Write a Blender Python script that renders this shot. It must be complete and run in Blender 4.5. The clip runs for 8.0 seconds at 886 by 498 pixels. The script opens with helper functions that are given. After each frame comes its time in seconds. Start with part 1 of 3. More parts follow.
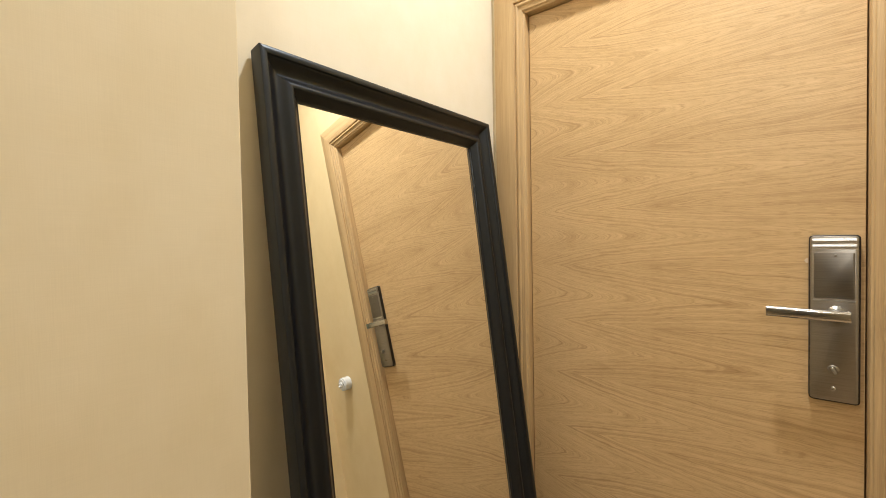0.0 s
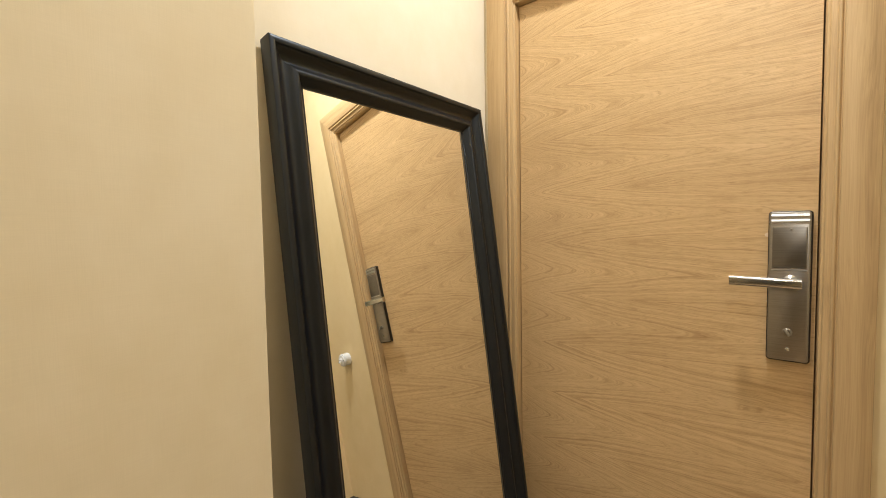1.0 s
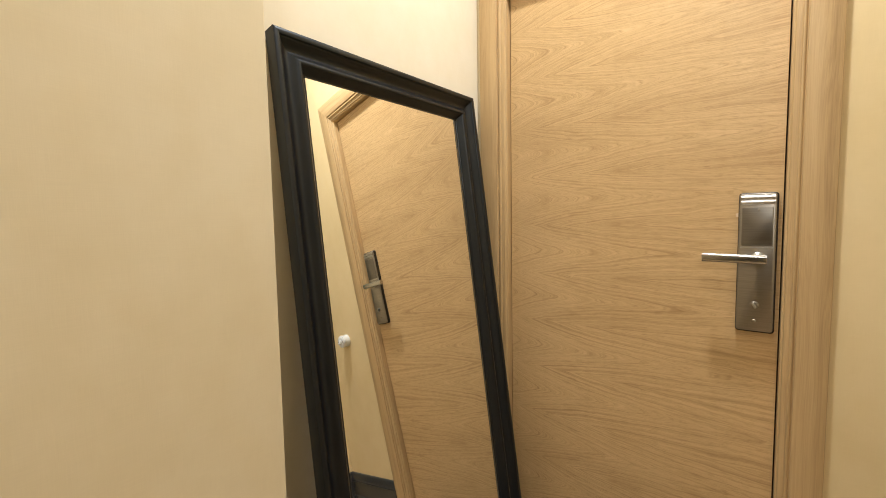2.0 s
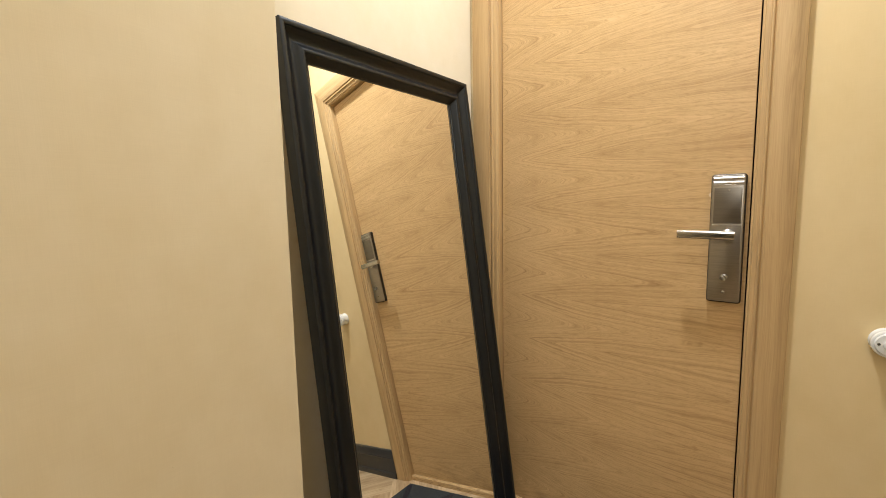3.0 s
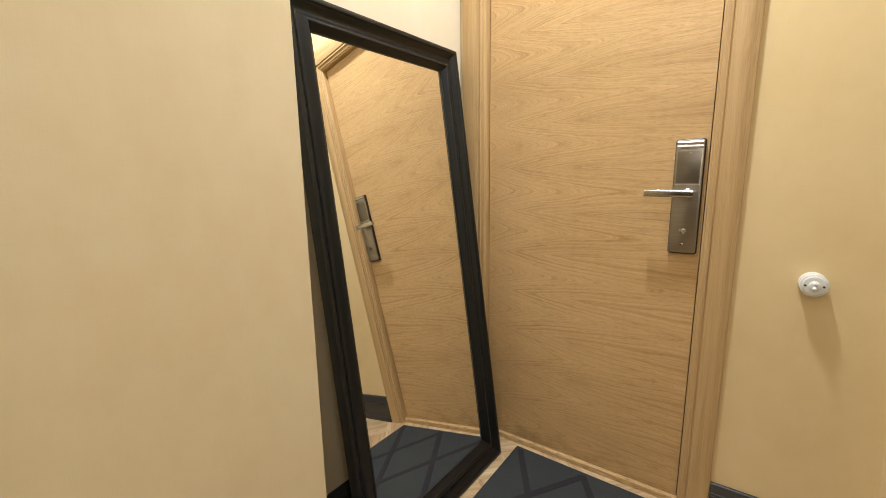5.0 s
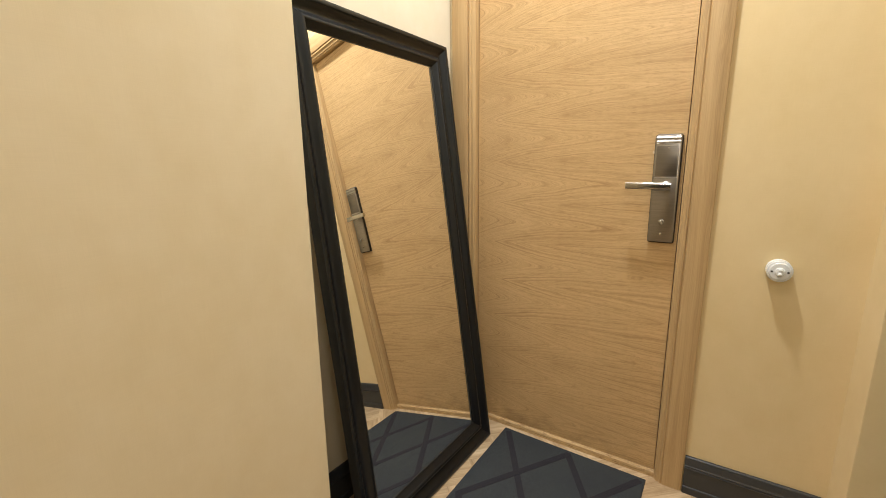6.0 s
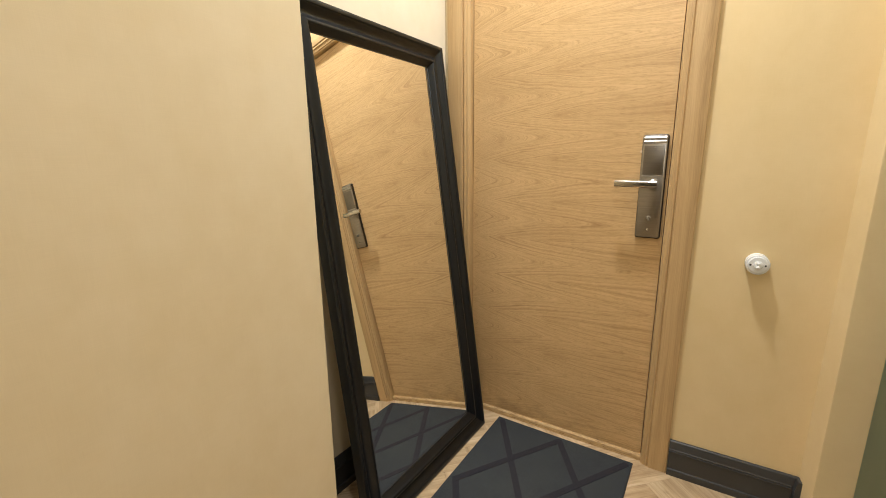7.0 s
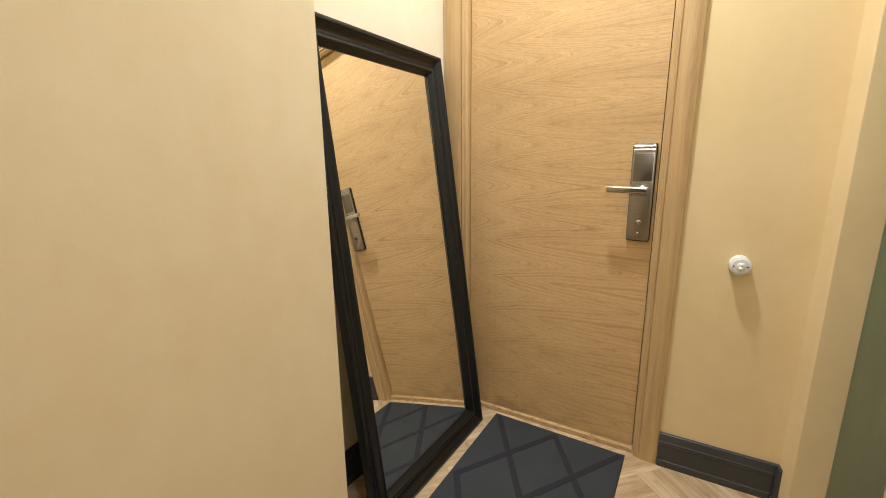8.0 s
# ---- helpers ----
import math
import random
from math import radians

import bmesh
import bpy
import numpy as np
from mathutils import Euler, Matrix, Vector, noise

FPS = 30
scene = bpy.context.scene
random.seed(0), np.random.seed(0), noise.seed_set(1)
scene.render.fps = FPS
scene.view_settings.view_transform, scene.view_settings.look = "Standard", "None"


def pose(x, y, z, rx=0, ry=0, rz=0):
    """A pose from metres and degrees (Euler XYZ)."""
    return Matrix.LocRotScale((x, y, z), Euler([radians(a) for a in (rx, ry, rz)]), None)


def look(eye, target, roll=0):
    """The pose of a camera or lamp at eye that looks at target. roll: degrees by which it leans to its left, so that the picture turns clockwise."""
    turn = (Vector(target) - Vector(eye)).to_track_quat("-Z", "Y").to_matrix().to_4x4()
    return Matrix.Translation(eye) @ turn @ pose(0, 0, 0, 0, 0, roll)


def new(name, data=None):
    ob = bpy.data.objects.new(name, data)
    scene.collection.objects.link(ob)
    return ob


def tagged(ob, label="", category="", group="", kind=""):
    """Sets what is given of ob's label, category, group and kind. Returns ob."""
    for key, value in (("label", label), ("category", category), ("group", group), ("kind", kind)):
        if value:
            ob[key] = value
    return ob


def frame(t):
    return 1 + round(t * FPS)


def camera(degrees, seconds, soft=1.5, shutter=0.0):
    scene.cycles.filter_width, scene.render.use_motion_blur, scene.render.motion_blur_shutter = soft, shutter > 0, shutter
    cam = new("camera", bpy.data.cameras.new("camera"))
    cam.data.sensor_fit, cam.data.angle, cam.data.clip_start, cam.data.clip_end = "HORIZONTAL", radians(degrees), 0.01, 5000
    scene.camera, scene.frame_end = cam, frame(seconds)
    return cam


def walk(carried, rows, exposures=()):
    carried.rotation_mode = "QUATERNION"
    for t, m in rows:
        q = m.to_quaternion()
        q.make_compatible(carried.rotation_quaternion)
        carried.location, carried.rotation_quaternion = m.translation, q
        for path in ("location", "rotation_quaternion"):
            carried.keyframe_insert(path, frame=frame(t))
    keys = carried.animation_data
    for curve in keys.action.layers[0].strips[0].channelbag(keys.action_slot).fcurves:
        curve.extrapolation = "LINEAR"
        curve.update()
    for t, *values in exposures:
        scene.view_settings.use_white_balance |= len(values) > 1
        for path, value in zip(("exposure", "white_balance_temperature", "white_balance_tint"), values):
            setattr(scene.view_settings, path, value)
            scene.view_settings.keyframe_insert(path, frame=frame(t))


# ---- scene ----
cam = camera(93.93, 8.0, soft=0.95)
PATH = [
    (0, (0.6097, -1.2394, 1.2832), (-0.0104, -0.4553, 1.2588), -1.05),
    (0.5, (0.6427, -1.2726, 1.2651), (0.0256, -0.4866, 1.2284), -0.98),
    (1, (0.6729, -1.3036, 1.2491), (0.0582, -0.5165, 1.1988), -0.97),
    (1.5, (0.7002, -1.3285, 1.2336), (0.0874, -0.5406, 1.1735), -0.99),
    (3, (0.7754, -1.4268, 1.2059), (0.1796, -0.6307, 1.0994), -1.08),
    (3.5, (0.7974, -1.4592, 1.1985), (0.2070, -0.6625, 1.0691), -1.06),
    (4, (0.8175, -1.4891, 1.1889), (0.2327, -0.6915, 1.0413), -0.97),
    (4.5, (0.8336, -1.5169, 1.1802), (0.2556, -0.7169, 1.0187), -0.84),
    (5, (0.8451, -1.5471, 1.1805), (0.2791, -0.7426, 1.0010), -0.85),
    (6.5, (0.8636, -1.6352, 1.1917), (0.3403, -0.8081, 0.9863), -0.67),
    (7, (0.8659, -1.6650, 1.1979), (0.3519, -0.8335, 0.9872), -0.61),
    (7.5, (0.8636, -1.6993, 1.2096), (0.3612, -0.8607, 0.9992), -0.61),
    (8, (0.8573, -1.7368, 1.2242), (0.3661, -0.8916, 1.0132), -0.58),
]
walk(cam, [(t, look(eye, target, roll)) for t, eye, target, roll in PATH],
     [(0, -0.45), (4.5, -0.35), (8, -0.28)])

# ---- light: recessed spot by the door, added ceiling fill, daylight from the corridor's far end ----
CEIL = 2.85
world = bpy.data.worlds.new("world")
world.use_nodes = True
world.node_tree.nodes["Background"].inputs[0].default_value = (0.9, 0.8, 0.65, 1)
world.node_tree.nodes["Background"].inputs[1].default_value = 0.02
scene.world = world


def downlight_or_fill(x, y, watts, size, spread):
    data = bpy.data.lights.new("downlight_or_fill", "AREA")
    data.shape, data.size, data.energy = "DISK", size, watts
    data.color = (0.988, 1.0, 1.0)
    data.spread = radians(spread)
    ob = new("downlight_or_fill", data)
    ob.matrix_world = pose(x, y, CEIL - 0.012)
    return ob


downlight_or_fill(0.510, -0.460, 25.5, 0.13, 132)
# added fill with no known fixture, brightens the projecting wall
downlight_or_fill(0.720, -1.50, 9.0, 0.12, 165)
# daylight through the high opening at the far end of the corridor
day = bpy.data.lights.new("opening_daylight", "AREA")
day.shape, day.size, day.size_y, day.energy, day.color = "RECTANGLE", 0.36, 0.54, 14.0, (1.0, 0.985, 0.965)
new("opening_daylight", day).matrix_world = pose(0.98, -3.70, 2.54, 90, 0, 0)


# ---- materials ----
class Nodes:
    """Short-hand for a node material."""

    def __init__(self, name):
        self.mat = bpy.data.materials.new(name)
        self.mat.use_nodes = True
        self.t = self.mat.node_tree
        self.p = self.t.nodes["Principled BSDF"]
        self.out = self.t.nodes["Material Output"]

    def add(self, kind, **inputs):
        n = self.t.nodes.new(kind)
        for k, v in inputs.items():
            self.put(n, k.replace("_", " "), v)
        return n

    def put(self, n, key, v):
        s = n.inputs[int(key[1:])] if key[0] == "i" and key[1:].isdigit() else n.inputs[key]
        if isinstance(v, bpy.types.NodeSocket):
            self.t.links.new(v, s)
        else:
            s.default_value = v

    def math(self, op, a, b=0.0, c=0.0):
        n = self.t.nodes.new("ShaderNodeMath")
        n.operation = op
        for i, v in enumerate((a, b, c)):
            self.put(n, f"i{i}", v)
        return n.outputs[0]

    def xyz(self, x, y, z):
        return self.add("ShaderNodeCombineXYZ", X=x, Y=y, Z=z).outputs[0]

    def place(self):
        n = self.add("ShaderNodeSeparateXYZ", Vector=self.add("ShaderNodeNewGeometry").outputs["Position"])
        return n.outputs

    def noise(self, vec, scale, detail=3.0, rough=0.5):
        return self.add("ShaderNodeTexNoise", Vector=vec, Scale=scale, Detail=detail, Roughness=rough).outputs["Fac"]

    def ramp(self, fac, stops):
        n = self.add("ShaderNodeValToRGB", Fac=fac)
        e = n.color_ramp.elements
        while len(e) < len(stops):
            e.new(0.5)
        for el, (at, col) in zip(e, stops):
            el.position, el.color = at, (*col, 1)
        return n.outputs[0]

    def mix(self, fac, a, b, how="MIX"):
        n = self.t.nodes.new("ShaderNodeMix")
        n.data_type, n.blend_type = "RGBA", how
        self.put(n, "i0", fac)
        self.put(n, "i6", a if not isinstance(a, tuple) else (*a, 1))
        self.put(n, "i7", b if not isinstance(b, tuple) else (*b, 1))
        return n.outputs[2]

    def bump(self, height, strength, distance):
        return self.add("ShaderNodeBump", Height=height, Strength=strength, Distance=distance).outputs[0]

    def done(self, colour, rough, metal=0.0, normal=None, **more):
        self.put(self.p, "Base Color", colour if not isinstance(colour, tuple) else (*colour, 1))
        self.put(self.p, "Roughness", rough)
        self.put(self.p, "Metallic", metal)
        if normal is not None:
            self.put(self.p, "Normal", normal)
        for k, v in more.items():
            self.put(self.p, k.replace("_", " "), v)
        return self.mat


def wallpaper(name, colour):
    """Painted fabric-like wall covering: fine vertical and horizontal threads, slight blotches."""
    n = Nodes(name)
    x, y, z = n.place()
    h = n.math("ADD", x, y)
    warp = n.noise(n.xyz(n.math("MULTIPLY", h, 900), 0, n.math("MULTIPLY", z, 22)), 1.0, 2)
    weft = n.noise(n.xyz(n.math("MULTIPLY", h, 22), 3, n.math("MULTIPLY", z, 800)), 1.0, 2)
    weave = n.math("ADD", warp, weft)
    blotch = n.math("MULTIPLY_ADD", n.noise(n.xyz(x, y, z), 2.3, 3, 0.55), 0.6, n.math("MULTIPLY", n.noise(n.xyz(x, y, n.math("MULTIPLY", z, 0.8)), 15.0, 3, 0.6), 0.4))
    light = tuple(c * k for c, k in zip(colour, (1.030, 1.040, 1.065)))
    dark = tuple(c * k for c, k in zip(colour, (0.965, 0.950, 0.905)))
    base = n.ramp(blotch, [(0.34, dark), (0.66, light)])
    thread = n.ramp(n.math("MULTIPLY", weave, 0.5), [(0.35, (0.98, 0.98, 0.977)), (0.65, (1.015, 1.015, 1.015))])
    return n.done(n.mix(1.0, base, thread, "MULTIPLY"), 0.72, 0.0, n.bump(weave, 0.08, 0.0006), Specular_IOR_Level=0.25)


def oak(name, along, tones, streak=1.0, gloss=0.42, vary=False, soft=0.0):
    """Lacquered oak with straight grain along an axis (0 x, 1 y, 2 z)."""
    n = Nodes(name)
    p = list(n.place())
    if vary:
        r = n.add("ShaderNodeObjectInfo").outputs["Random"]
        g = n.add("ShaderNodeSeparateXYZ", Vector=n.add("ShaderNodeTexCoord").outputs["Object"]).outputs
        p = [n.math("MULTIPLY_ADD", r, 7.0 + i, g[i]) for i in range(3)]
    wob = n.noise(n.xyz(*[n.math("MULTIPLY", p[i], 1.2 if i == along else 7) for i in range(3)]), 1.0, 2)
    q = [n.math("MULTIPLY_ADD", wob, 0.0 if i == along else 0.05, p[i]) for i in range(3)]
    band = n.noise(n.xyz(*[n.math("MULTIPLY", q[i], 0.8 if i == along else 38) for i in range(3)]), 1.0, 3, 0.6)
    fine = n.noise(n.xyz(*[n.math("MULTIPLY", q[i], 7 if i == along else 420) for i in range(3)]), 1.0, 2, 0.6)
    m = n.math("MULTIPLY_ADD", fine, 0.45 * streak, n.math("MULTIPLY", band, 0.6))
    col = n.ramp(m, [(0.33 - soft, tones[0]), (0.5, tones[1]), (0.68 + soft, tones[2])])
    if vary:
        # cream mottling and brown knots
        fleck = n.noise(n.xyz(*[n.math("MULTIPLY", p[i], 9 if i == along else 24) for i in range(3)]), 1.0, 4, 0.62)
        col = n.mix(0.85, col, n.ramp(fleck, [(0.22, (0.42, 0.36, 0.31)), (0.33, (0.86, 0.83, 0.79)), (0.50, (1, 1, 1)), (0.68, (1.12, 1.13, 1.15))]), "MULTIPLY")
        col = n.mix(1.0, col, n.ramp(r, [(0.0, (0.95, 0.94, 0.93)), (1.0, (1.05, 1.05, 1.05))]), "MULTIPLY")
    return n.done(col, n.math("MULTIPLY_ADD", fine, 0.12, gloss), 0.0, n.bump(fine, 0.12, 0.0007))


def door_veneer():
    """Crown-cut oak veneer laid across the leaf in book-matched strips: nested chevrons at each seam, blunt cathedral tips between."""
    n = Nodes("oak_veneer")
    x, y, z = n.place()

    def field(fx, fz, seed, detail=2.0, rough=0.5):
        return n.noise(n.xyz(n.math("MULTIPLY", x, fx), seed, n.math("MULTIPLY", z, fz)), 1.0, detail, rough)

    def centred(v, amount):
        return n.math("MULTIPLY", n.math("SUBTRACT", v, 0.5), amount)

    big, mid, jag = centred(field(1.6, 4.5, 2), 0.030), centred(field(5.0, 14, 5, 3, 0.55), 0.022), centred(field(14, 150, 9, 2, 0.6), 0.0045)
    cell = n.math("ADD", n.math("DIVIDE", n.math("SUBTRACT", z, SEAM_Z), SEAM_STEP), 0.5)
    v = n.math("MULTIPLY", n.math("ABSOLUTE", n.math("SUBTRACT", n.math("FRACT", cell), 0.5)), SEAM_STEP)
    which = n.math("MULTIPLY", n.math("FLOOR", cell), 0.31)
    # rings of the log: distance from the strip's heart line, tapering towards the lock side
    across = n.math("ADD", n.math("SUBTRACT", v, 0.080), mid)
    dist = n.math("SQRT", n.math("MULTIPLY_ADD", across, across, 0.00016))
    taper = n.math("MULTIPLY", n.math("SUBTRACT", 1.0, n.math("POWER", 2.718, n.math("MULTIPLY", n.math("ADD", x, 0.02), -3.4))), 0.115)
    s = n.math("ADD", n.math("ADD", n.math("ADD", dist, taper), big), jag)
    ring = n.noise(n.xyz(n.math("MULTIPLY", x, 0.8), which, n.math("MULTIPLY", s, 250)), 1.0, 2.5, 0.6)
    line = n.noise(n.xyz(n.math("MULTIPLY", x, 1.8), which, n.math("MULTIPLY", s, 640)), 1.0, 2, 0.6)
    pore = n.noise(n.xyz(n.math("MULTIPLY", x, 26), 4, n.math("MULTIPLY", s, 900)), 1.0, 2.0, 0.6)
    fleck = field(34, 620, 11, 2, 0.6)
    tone = field(1.6, 7, 1, 3, 0.6)
    flame = n.noise(n.xyz(n.math("MULTIPLY", x, 6), 6, n.math("MULTIPLY", s, 60)), 1.0, 3, 0.65)
    late = n.ramp(ring, [(0.28, (0.12, 0.12, 0.12)), (0.40, (0.60, 0.60, 0.60)), (0.52, (0.76, 0.76, 0.76)), (0.72, (0.96, 0.96, 0.96))])
    grain = n.math("MULTIPLY_ADD", late, 0.42, n.math("MULTIPLY_ADD", line, 0.52, 0.05))
    col = n.ramp(grain, [(0.20, VENEER_TONES[0]), (0.46, VENEER_TONES[1]), (0.66, VENEER_TONES[2]), (0.86, VENEER_TONES[3])])
    col = n.mix(0.5, col, n.ramp(tone, [(0.30, (0.82, 0.79, 0.74)), (0.5, (1.0, 1.0, 1.0)), (0.72, (1.07, 1.07, 1.06))]), "MULTIPLY")
    col = n.mix(0.6, col, n.ramp(flame, [(0.30, (0.80, 0.75, 0.68)), (0.46, (1, 1, 1)), (0.72, (1.05, 1.05, 1.04))]), "MULTIPLY")
    col = n.mix(0.46, col, n.ramp(pore, [(0.36, (0.66, 0.58, 0.48)), (0.48, (1, 1, 1))]), "MULTIPLY")
    col = n.mix(0.37, col, n.ramp(fleck, [(0.34, (0.72, 0.66, 0.58)), (0.46, (1, 1, 1)), (0.72, (1.06, 1.06, 1.05))]), "MULTIPLY")
    # scuffs where shoes and bags touch the foot of the leaf
    low = n.math("MULTIPLY_ADD", z, -3.2, 1.1)
    low.node.use_clamp = True
    rub = n.math("MULTIPLY", n.noise(n.xyz(n.math("MULTIPLY", x, 7), 3, n.math("MULTIPLY", z, 11)), 1.0, 4, 0.6), low)
    col = n.mix(1.0, col, n.ramp(rub, [(0.42, (1, 1, 1)), (0.62, (0.72, 0.71, 0.69))]), "MULTIPLY")
    height = n.math("ADD", n.math("MULTIPLY", grain, 0.7), n.math("MULTIPLY", pore, 0.3))
    return n.done(col, n.math("MULTIPLY_ADD", grain, -0.10, 0.44), 0.0, n.bump(height, 0.30, 0.0010))


def painted(name, colour, rough, grain=0.04, metal=0.0, fine=160.0, **more):
    n = Nodes(name)
    x, y, z = n.place()
    a = n.noise(n.xyz(x, y, z), 9.0, 3)
    b = n.noise(n.xyz(x, y, z), fine, 2)
    m = n.math("MULTIPLY_ADD", b, 0.4, n.math("MULTIPLY", a, 0.6))
    col = n.ramp(m, [(0.3, tuple(c * (1 - 2 * grain) for c in colour)), (0.7, tuple(c * (1 + 2 * grain) for c in colour))])
    return n.done(col, n.math("MULTIPLY_ADD", a, 0.14, rough - 0.07), metal, n.bump(b, 0.10, 0.0005), **more)


def brushed(name, colour, rough, along=0, relief=0.08):
    n = Nodes(name)
    p = n.place()
    lines = n.noise(n.xyz(*[n.math("MULTIPLY", p[i], 12 if i == along else 1500) for i in range(3)]), 1.0, 2)
    smear = n.noise(n.xyz(*p), 30.0, 3)
    col = n.ramp(lines, [(0.3, tuple(c * 0.86 for c in colour)), (0.7, tuple(c * 1.1 for c in colour))])
    return n.done(col, n.math("MULTIPLY_ADD", smear, 0.16, rough - 0.08), 1.0, n.bump(lines, relief, 0.0002))


def stained_black():
    """Black-brown stain over wood, satin lacquer, thin where it is scuffed."""
    n = Nodes("black_brown_stain")
    g = n.add("ShaderNodeSeparateXYZ", Vector=n.add("ShaderNodeTexCoord").outputs["Object"]).outputs
    streak = n.noise(n.xyz(n.math("MULTIPLY", g[0], 60), n.math("MULTIPLY", g[1], 60), n.math("MULTIPLY", g[2], 9)), 1.0, 3)
    patch = n.noise(n.xyz(*g), 14.0, 3)
    col = n.ramp(streak, [(0.3, (0.0038, 0.0039, 0.0046)), (0.72, (0.0078, 0.0075, 0.0080))])
    # blue specular tint stands in for the sheen of a cool light
    return n.done(col, n.math("MULTIPLY_ADD", patch, 0.05, 0.30), 0.0, n.bump(streak, 0.006, 0.0003), Specular_IOR_Level=0.50, Specular_Tint=(0.80, 0.90, 1.0, 1.0))


def mat_pile():
    n = Nodes("mat_pile")
    x, y, z = n.place()
    tuft = n.noise(n.xyz(x, y, z), 520.0, 2)
    wear = n.noise(n.xyz(x, y, z), 6.0, 3)
    col = n.ramp(tuft, [(0.3, (0.0175, 0.0212, 0.0248)), (0.7, (0.046, 0.0515, 0.0565))])
    col = n.mix(0.6, col, n.ramp(wear, [(0.3, (0.8, 0.83, 0.92)), (0.7, (1.15, 1.18, 1.12))]), "MULTIPLY")
    return n.done(col, 0.82, 0.0, n.bump(tuft, 0.5, 0.002), Specular_IOR_Level=0.3)


def mat_line():
    n = Nodes("mat_line_pile")
    x, y, z = n.place()
    tuft = n.noise(n.xyz(x, y, z), 560.0, 2)
    col = n.ramp(tuft, [(0.3, (0.011, 0.0105, 0.015)), (0.7, (0.027, 0.026, 0.034))])
    return n.done(col, 0.85, 0.0, n.bump(tuft, 0.5, 0.002), Specular_IOR_Level=0.3)


def worn_sill():
    """Oak threshold with trodden, ragged brown wear along its edges."""
    n = Nodes("oak_sill")
    x, y, z = n.place()
    grain = n.noise(n.xyz(n.math("MULTIPLY", x, 5), n.math("MULTIPLY", y, 300), n.math("MULTIPLY", z, 300)), 1.0, 3, 0.6)
    chew = n.noise(n.xyz(n.math("MULTIPLY", x, 32), n.math("MULTIPLY", y, 130), n.math("MULTIPLY", z, 130)), 1.0, 4, 0.65)
    col = n.ramp(grain, [(0.3, (0.36, 0.225, 0.10)), (0.5, (0.52, 0.35, 0.17)), (0.7, (0.66, 0.48, 0.26))])
    col = n.mix(1.0, col, n.ramp(chew, [(0.34, (0.60, 0.52, 0.44)), (0.46, (0.94, 0.93, 0.91)), (0.66, (1.10, 1.10, 1.10))]), "MULTIPLY")
    return n.done(col, 0.5, 0.0, n.bump(chew, 0.35, 0.0015))


def frosted_glass():
    """Etched glass: greenish body, faint streaky clouding."""
    n = Nodes("frosted_green_glass")
    x, y, z = n.place()
    cloud = n.noise(n.xyz(n.math("MULTIPLY", x, 3), n.math("MULTIPLY", y, 6), n.math("MULTIPLY", z, 1.6)), 1.0, 3, 0.55)
    col = n.ramp(cloud, [(0.32, (0.30, 0.40, 0.29)), (0.68, (0.46, 0.54, 0.38))])
    return n.done(col, n.math("MULTIPLY_ADD", cloud, 0.12, 0.34), 0.0, None, Transmission_Weight=0.80, IOR=1.45)


WALL = wallpaper("wall_covering", (0.758, 0.660, 0.472))
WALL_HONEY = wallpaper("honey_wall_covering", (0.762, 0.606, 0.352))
# same covering as WALL, with the recess's bright light put into the colour
WALL_LIT = wallpaper("lit_wall_covering", (0.75, 0.678, 0.535))
# the ceiling is out of view; its cream tint warms the bounced light
CEILING = painted("ceiling_paint", (0.78, 0.71, 0.55), 0.85, 0.015)
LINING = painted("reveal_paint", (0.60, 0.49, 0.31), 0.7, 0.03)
OAK_TONES = ((0.350, 0.220, 0.099), (0.510, 0.344, 0.166), (0.625, 0.445, 0.232))
SEAM_Z, SEAM_STEP = 1.362, 0.335                  # the chevron seams of the veneer
VENEER_TONES = ((0.405, 0.246, 0.108), (0.525, 0.342, 0.159), (0.622, 0.424, 0.211), (0.695, 0.490, 0.258))
OAK_UP = oak("oak_upright", 2, OAK_TONES, 1.0, soft=0.10)
OAK_ACROSS = oak("oak_across", 0, OAK_TONES)
OAK_SILL = worn_sill()
PLANK = oak("oak_floor_plank", 0, ((0.36, 0.245, 0.135), (0.56, 0.425, 0.265), (0.72, 0.60, 0.43)), 0.6, 0.45, vary=True)
VENEER = door_veneer()
BED = painted("joint_filler", (0.20, 0.135, 0.075), 0.8)
GAP_SHADE = painted("gap_shade", (0.012, 0.009, 0.007), 0.9)
SKIRTING = painted("graphite_paint", (0.042, 0.043, 0.045), 0.32, 0.06)
BLACK = stained_black()
SCUFF = painted("scuffed_stain", (0.13, 0.125, 0.125), 0.4)
BACKING = painted("fibreboard", (0.10, 0.07, 0.045), 0.9)
MIRROR = Nodes("silvered_glass").done((0.955, 0.96, 0.945), 0.0, 1.0)
NICKEL = brushed("brushed_nickel", (0.34, 0.313, 0.275), 0.33, 0, 0.06)
NICKEL_DARK = brushed("brushed_nickel_panel", (0.215, 0.197, 0.171), 0.34, 0, 0.06)
SATIN = brushed("satin_nickel", (0.58, 0.56, 0.52), 0.20, 0, 0.02)
POLISHED = brushed("polished_nickel", (0.62, 0.61, 0.58), 0.30, 0, 0.0)
GASKET_SHADE = painted("dark_rim_and_shade", (0.016, 0.012, 0.010), 0.4)
CERAMIC = painted("white_ceramic", (0.76, 0.77, 0.77), 0.16, 0.012)
SLOT = painted("dark_screw", (0.05, 0.045, 0.04), 0.4)
CHIP = painted("bare_wood_chip", (0.70, 0.56, 0.38), 0.8, 0.08)
MAT_PILE, MAT_LINE = mat_pile(), mat_line()
MAT_EDGE = painted("mat_rubber", (0.018, 0.019, 0.022), 0.6)
GREEN_GLASS = frosted_glass()


